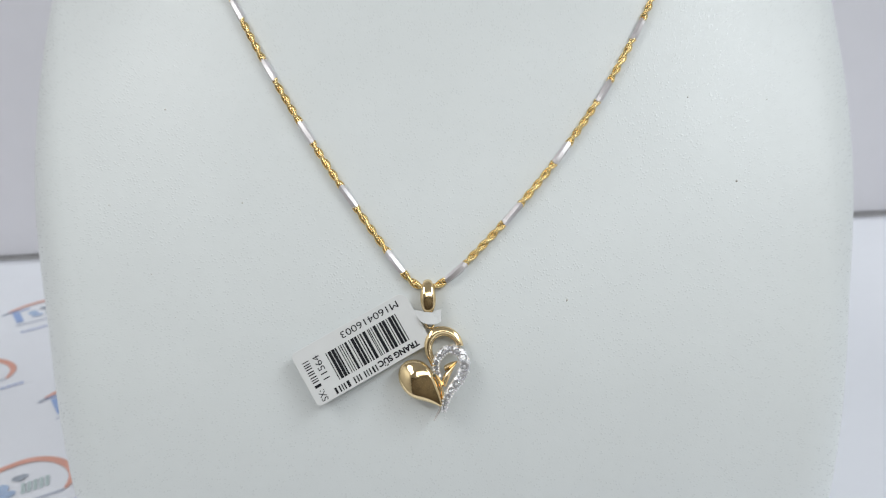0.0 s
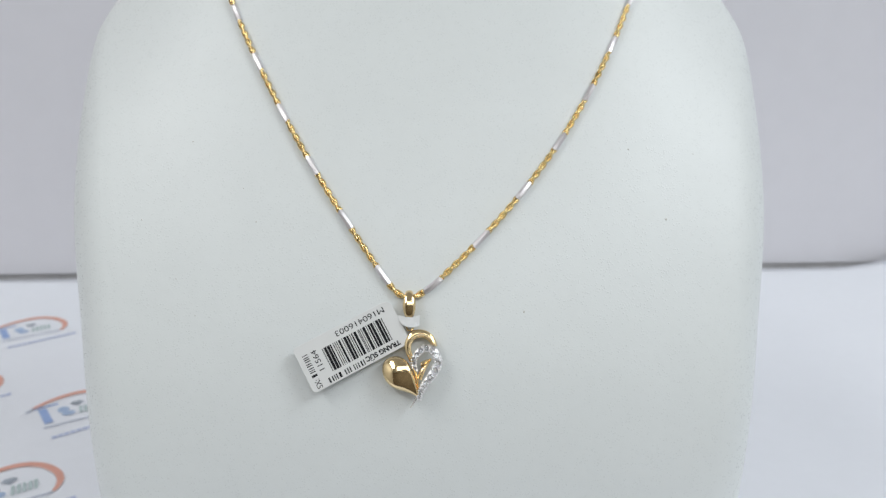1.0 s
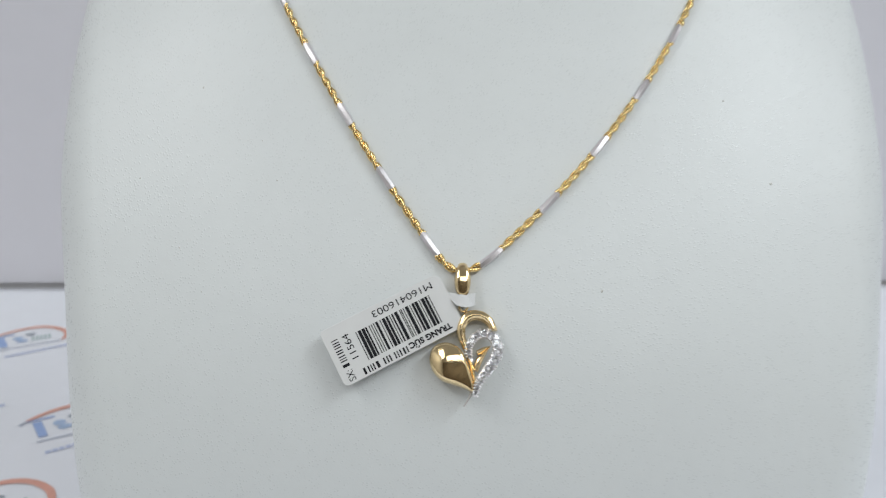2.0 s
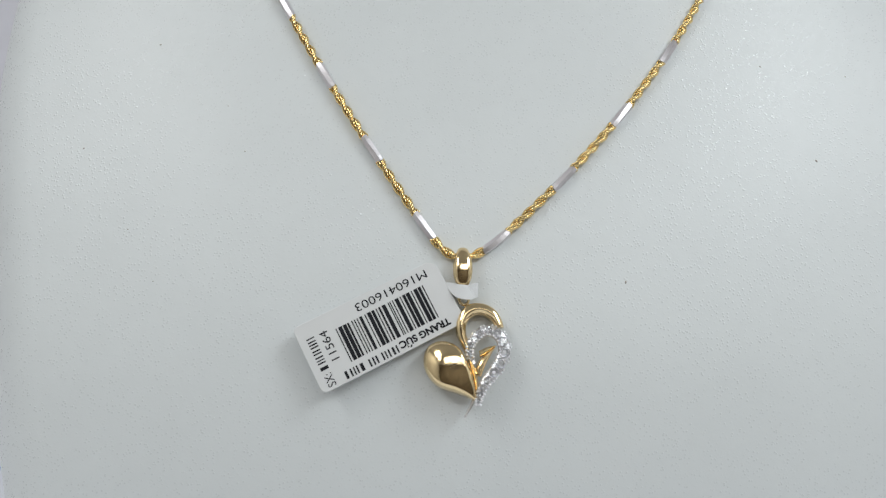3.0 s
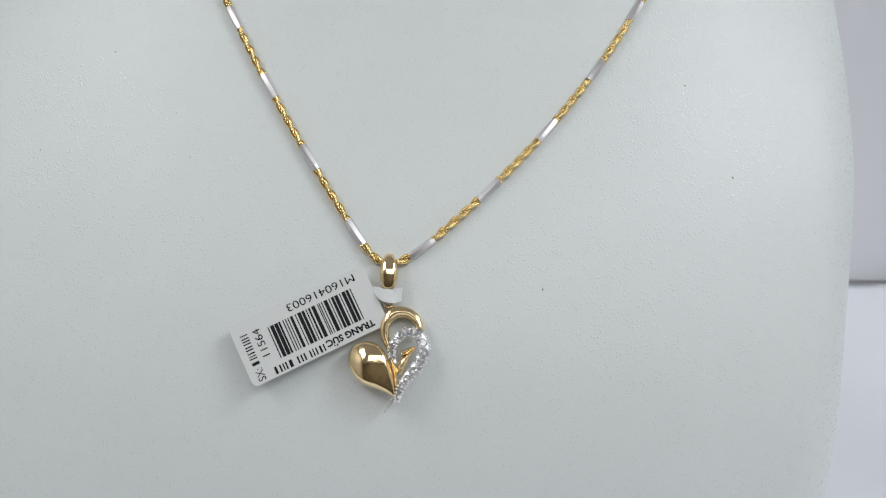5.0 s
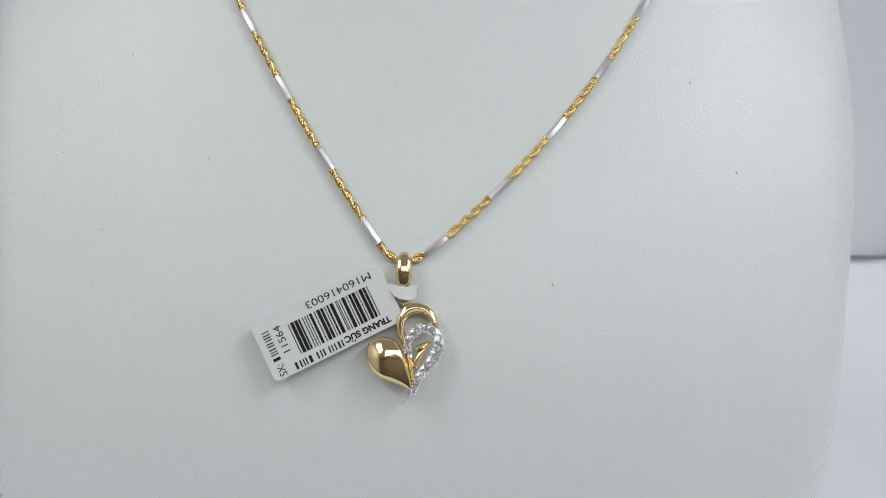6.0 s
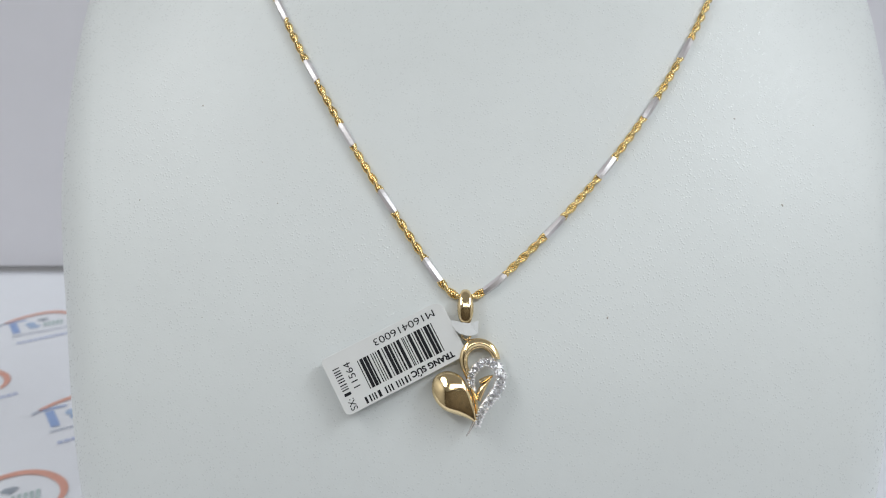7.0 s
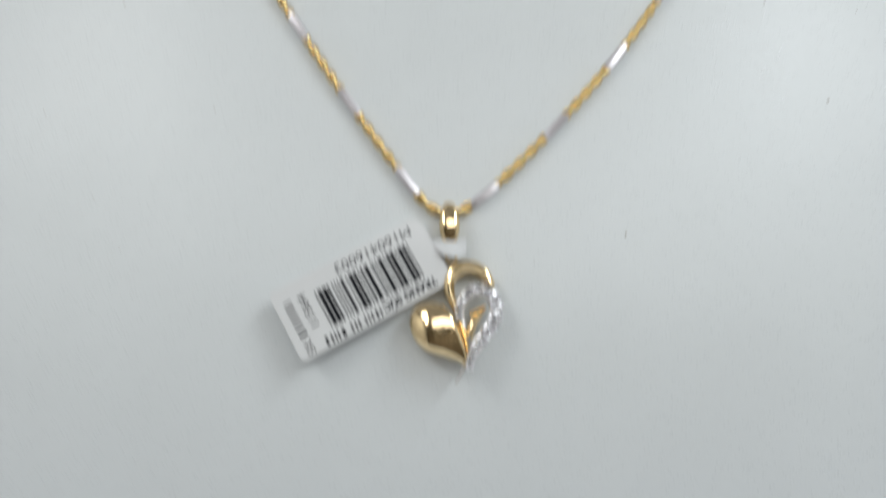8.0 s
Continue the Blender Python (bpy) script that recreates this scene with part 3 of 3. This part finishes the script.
ARC_OUT = [(0.03, -1.60), (-0.035, -1.47), (-0.10, -1.311), (-0.105, -1.155), (-0.045, -0.995), (0.061, -0.885), (0.217, -0.855), (0.375, -0.888), (0.506, -0.985), (0.575, -1.11), (0.604, -1.22)]
ARC_IN = [(0.11, -1.57), (0.072, -1.43), (0.040, -1.315), (0.046, -1.185), (0.108, -1.085), (0.210, -1.035), (0.322, -1.048), (0.425, -1.122), (0.475, -1.21)]
part("gold_arc", loft(ARC_OUT, ARC_IN, [(0.0, 0.12), (0.0, -0.045), (0.05, -0.078), (0.12, -0.094), (0.50, -0.116), (0.56, -0.115), (0.61, -0.110), (0.93, -0.062), (1.0, -0.04), (1.0, 0.12)]),
     M_GOLD, pendant, "open polished gold arc")


def ribbon_blade(upper, lower, lift, label=""):
    """A folded gold blade between two edges, ridged along its middle."""
    section = [(0.0, 0.05), (0.0, lift + 0.02), (0.06, lift + 0.008), (0.45, lift - 0.035), (0.55, lift - 0.032), (0.94, lift + 0.01), (1.0, lift + 0.022), (1.0, 0.05)]
    return part("gold_ribbon", loft(upper, lower, section, 20), M_GOLD, pendant, label)


ribbon_blade([(0.486, -1.484), (0.362, -1.510), (0.236, -1.570)], [(0.488, -1.498), (0.38, -1.600), (0.254, -1.668)], -0.02, "slim folded gold ribbon")
ribbon_blade([(0.471, -1.510), (0.334, -1.622), (0.215, -1.740), (0.176, -1.910)], [(0.476, -1.526), (0.397, -1.654), (0.322, -1.800), (0.262, -1.955)], -0.045)
ribbon_blade([(0.03, -1.63), (0.085, -1.76), (0.138, -1.93), (0.172, -2.11), (0.190, -2.29)], [(0.115, -1.70), (0.165, -1.80), (0.205, -1.93), (0.218, -2.08), (0.204, -2.29)], -0.075)

STONE_LINE = spline([(x, 0, z) for x, z in ((0.150, -1.775), (0.120, -1.715), (0.094, -1.634), (0.100, -1.511), (0.168, -1.391), (0.290, -1.288), (0.428, -1.280), (0.552, -1.370), (0.612, -1.550),
                                             (0.550, -1.745), (0.442, -1.901), (0.338, -2.028), (0.271, -2.142), (0.235, -2.241), (0.216, -2.317), (0.212, -2.371))], 12)


def stone_width(u):
    """How wide the row of stones is, from its inner end to the tip."""
    return 1.48 * float(np.interp(u, (0, 0.12, 0.28, 0.42, 0.56, 0.66, 0.76, 0.86, 0.94, 1), (0.070, 0.088, 0.108, 0.128, 0.142, 0.135, 0.112, 0.092, 0.066, 0.045)))


bm = bmesh.new()
sweep(bm, [at(p.x, p.z, -0.03) for p in STONE_LINE], lambda k, n: oval(0.46 * stone_width(k / n) * CM, 0.034 * CM, 10))
part("stone_setting", bm, M_SETTING, pendant, "bright white metal setting")


def stone_mesh():
    """A round brilliant, one unit across, its table towards -y."""
    bm = bmesh.new()

    def ring(r, y, n, turn=0.0):
        return [bm.verts.new((r * math.cos(2 * math.pi * (i + turn) / n), y, r * math.sin(2 * math.pi * (i + turn) / n))) for i in range(n)]

    table, crown, girdle, low = ring(0.29, -0.17, 8), ring(0.41, -0.11, 8, 0.5), ring(0.5, 0.0, 8), ring(0.5, 0.02, 8)
    tip = bm.verts.new((0, 0.40, 0))
    bm.faces.new(table)
    for i in range(8):
        j = (i + 1) % 8
        bm.faces.new((table[i], table[j], crown[i]))
        bm.faces.new((table[j], crown[j], crown[i]))
        bm.faces.new((crown[i], crown[j], girdle[j]))
        bm.faces.new((crown[i], girdle[j], girdle[i]))
        bm.faces.new((girdle[i], girdle[j], low[j], low[i]))
        bm.faces.new((low[i], low[j], tip))
    return mesh_of("stone", bm, M_STONE, False)


def bead_mesh():
    bm = bmesh.new()
    bmesh.ops.create_icosphere(bm, subdivisions=1, radius=1)
    return mesh_of("prong", bm, M_SETTING)


stone_data, bead_data = stone_mesh(), bead_mesh()
lengths = [0.0]
for a, b in zip(STONE_LINE, STONE_LINE[1:]):
    lengths.append(lengths[-1] + (b - a).length)


def stone_at(s):
    k = min(len(lengths) - 2, int(np.searchsorted(lengths, s, side="right")) - 1)
    return STONE_LINE[k].lerp(STONE_LINE[k + 1], (s - lengths[k]) / (lengths[k + 1] - lengths[k]))


s = 0.04
n = 0
while s < lengths[-1] - 0.02:
    size = 0.84 * stone_width(s / lengths[-1])
    s += size * 0.5
    if s > lengths[-1] - 0.02:
        break
    u = s / lengths[-1]
    p, q = stone_at(s), stone_at(min(s + size * 0.5, lengths[-1] - 1e-4))
    st = part("stone", stone_data, None, pendant, "sparkling clear round stone" if n == 0 else "")
    tilt = Euler((random.uniform(-0.3, 0.3), random.uniform(0, 3), random.uniform(-0.3, 0.3)))
    st.matrix_local = Matrix.LocRotScale(at(p.x, p.z, -0.105), tilt, (size * CM,) * 3)
    d = (stone_at(min(s + size * 0.5 + 0.02, lengths[-1] - 1e-4)) - stone_at(max(s + size * 0.5 - 0.02, 0))).normalized()
    w = 0.43 * stone_width(u)
    for side in (-1, 1):
        for step in (-0.026, 0.026):
            b = part("prong", bead_data, None, pendant)
            b.matrix_local = Matrix.LocRotScale(at(q.x - side * d.z * w + step * d.x, q.z + side * d.x * w + step * d.z, -0.122), None, (0.023 * CM, 0.03 * CM, 0.023 * CM))
    s += size * 0.5
    n += 1

# ---- the price tag ----
tag = tagged(new("price_tag"), "white plastic barcode tag hanging upside down from the pendant", "price tag")
U = Vector((1.287, -0.045, 0.678)).normalized()
V = Vector((0.259, 0.012, -0.486))
V = (V - V.dot(U) * U).normalized()
N = V.cross(U)
if N.y > 0:
    N = -N
TL = Vector((-2.459, -0.165, -1.290)) * CM
tag.matrix_world = BUST @ Matrix(((U.x, -V.x, N.x, TL.x), (U.y, -V.y, N.y, TL.y), (U.z, -V.z, N.z, TL.z), (0, 0, 0, 1)))
TW, TH = 2.28, 1.03


def card_mesh():
    """A thin card with rounded corners; x along it, y up from its top edge (negative is down), bowed a little."""
    bm = bmesh.new()
    outline = []
    for r, sx, sy, a0 in ((0.17, TW, 0.03, 0), (0.09, -0.07, 0.04, 90), (0.10, -0.07, -TH, 180), (0.13, TW, -TH, 270)):
        cx, cy = sx + (r if sx < 1 else -r), sy + (r if sy < -0.5 else -r)
        for k in range(7):
            a = radians(a0 + 15 * k)
            outline.append((cx + r * math.cos(a), cy + r * math.sin(a)))
    f = bm.faces.new([bm.verts.new((x * CM, y * CM, 0.0)) for x, y in outline])
    ret = bmesh.ops.extrude_face_region(bm, geom=[f])
    for v in ret["geom"]:
        if isinstance(v, bmesh.types.BMVert):
            v.co.z -= 0.016 * CM
    bmesh.ops.bevel(bm, geom=[e for e in bm.edges if abs(e.verts[0].co.z) < 1e-7 and abs(e.verts[1].co.z) < 1e-7], offset=0.003 * CM, segments=1, affect="EDGES")
    return bm


card = part("card", card_mesh(), M_TAG, tag, smooth=False)
LIFT = 0.003 * CM
x = 0.50
BAR_STEPS = [(1, 2), (4, 1), (4, 1), (2, 3), (1, 2), (1, 2), (1, 2), (3, 3), (1, 2), (4, 1), (3, 2), (1, 2), (2, 2), (4, 3), (1, 1), (1, 2), (1, 2), (4, 2), (1, 2),
             (3, 1), (4, 2), (1, 2), (4, 1), (3, 2), (1, 1)]
unit = 1.46 / sum(a + b for a, b in BAR_STEPS)
for ink, gap in BAR_STEPS:
    bm = bmesh.new()
    x0, x1 = x, x + (ink + 0.15) * unit
    bm.faces.new([bm.verts.new((a * CM, b * CM, LIFT)) for a, b in ((x0, -0.79), (x1, -0.79), (x1, -0.25), (x0, -0.25))])
    part("barcode_bar", bm, M_INK, tag, smooth=False)
    x += (ink + gap) * unit


def writing(text, x, y, width, height, turn, name="lettering", weight=0.0):
    """Printed words: their middle at (x, y), that wide and high, turned by degrees."""
    curve = bpy.data.curves.new(name, "FONT")
    curve.body, curve.offset = text, weight
    ob = new(name, curve)
    data = bpy.data.meshes.new_from_object(ob.evaluated_get(bpy.context.evaluated_depsgraph_get()))
    bpy.data.objects.remove(ob)
    co = np.array([v.co[:] for v in data.vertices])
    lo, hi = co.min(0), co.max(0)
    data.transform(pose(x * CM, y * CM, LIFT, 0, 0, turn) @ Matrix.Diagonal((width * CM / (hi[0] - lo[0]), height * CM / (hi[1] - lo[1]), 1, 1))
                   @ Matrix.Translation((-(lo[0] + hi[0]) / 2, -(lo[1] + hi[1]) / 2, 0)))
    data.materials.clear()
    data.materials.append(M_INK)
    ob = new(name, data)
    ob.parent = tag
    return ob


def name_bars(cells, x, y, height, turn):
    """Plain bars in place of a trade name: cells of (start, width) along the line."""
    for start, w in cells:
        bm = bmesh.new()
        bm.faces.new([bm.verts.new((a * CM, b * CM, LIFT)) for a, b in ((start, -height / 2), (start + 0.68 * w, -height / 2), (start + 0.68 * w, height / 2), (start, height / 2))])
        bm.transform(pose(x * CM, y * CM, 0, 0, 0, turn))
        part("print_bar", bm, M_INK, tag, smooth=False)


writing("M160416003", 1.49, -0.11, 1.17, 0.125, 180)
writing("TRANG SỨC", 1.655, -0.925, 0.83, 0.15, 180, weight=0.042)
name_bars([(0, 0.034), (0.055, 0.05), (0.13, 0.036), (0.185, 0.03), (0.235, 0.036), (0.33, 0.04), (0.385, 0.036), (0.445, 0.04), (0.56, 0.075), (0.65, 0.036), (0.70, 0.03),
           (0.75, 0.04), (0.82, 0.06)], 1.20, -0.932, 0.12, 180)
writing("SX:", 0.11, -0.885, 0.20, 0.125, 90)
name_bars([(0, 0.075), (0.10, 0.03), (0.145, 0.022), (0.19, 0.03), (0.25, 0.03), (0.295, 0.03), (0.355, 0.028), (0.40, 0.03), (0.445, 0.028), (0.50, 0.025)], 0.11, -0.72, 0.125, 90)
writing("11564", 0.315, -0.425, 0.46, 0.125, 90)

# The strap: a strip that leaves the card and wraps round the pendant's ring.
strap_line = [Vector(p) * CM for p in spline([(-0.31, -0.17, -0.575), (-0.20, -0.235, -0.615), (-0.08, -0.285, -0.690), (0.06, -0.295, -0.715), (0.155, -0.262, -0.680), (0.205, -0.18, -0.655),
                                              (0.10, -0.08, -0.66), (-0.12, -0.09, -0.65), (-0.31, -0.155, -0.58)], 8)]
bm = bmesh.new()
rings = []
for k, p in enumerate(strap_line):
    d = (strap_line[min(k + 1, len(strap_line) - 1)] - strap_line[max(k - 1, 0)]).normalized()
    up = Vector((0.05, 0, 1))
    up = (up - up.dot(d) * d).normalized()
    out = d.cross(up)
    w = float(np.interp(k / (len(strap_line) - 1), (0, 0.12, 0.26, 0.4, 0.55, 0.8, 1), (0.02, 0.055, 0.105, 0.112, 0.108, 0.08, 0.02))) * CM
    rings.append([bm.verts.new(p + a * up * w + b * out * 0.012 * CM) for a, b in ((-1, -1), (1, -1), (1, 1), (-1, 1))])
for r, s in zip(rings, rings[1:]):
    for i in range(4):
        bm.faces.new((r[i], r[(i + 1) % 4], s[(i + 1) % 4], s[i]))
bm.faces.new(rings[0])
bm.faces.new(rings[-1])
strap = part("strap", bm, M_STRAP, tag, "milky plastic strap", smooth=False)
strap.matrix_parent_inverse = tag.matrix_world.inverted() @ BUST

# The loose end of the tie, behind the pendant's tip.
tail_line = [Vector(p) * CM for p in spline([(0.20, -0.06, -2.05), (0.16, -0.07, -2.28), (0.08, -0.09, -2.44), (0.02, -0.10, -2.54)], 6)]
bm = bmesh.new()
sweep(bm, tail_line, lambda k, n: [(a * CM * (0.036 - 0.028 * k / (n - 1)), b * CM) for a, b in ((-1, -0.006), (1, -0.006), (1, 0.006), (-1, 0.006))])
tail = part("tie_end", bm, M_TIE, tag, "pinkish clear plastic tie end")
tail.matrix_parent_inverse = tag.matrix_world.inverted() @ BUST
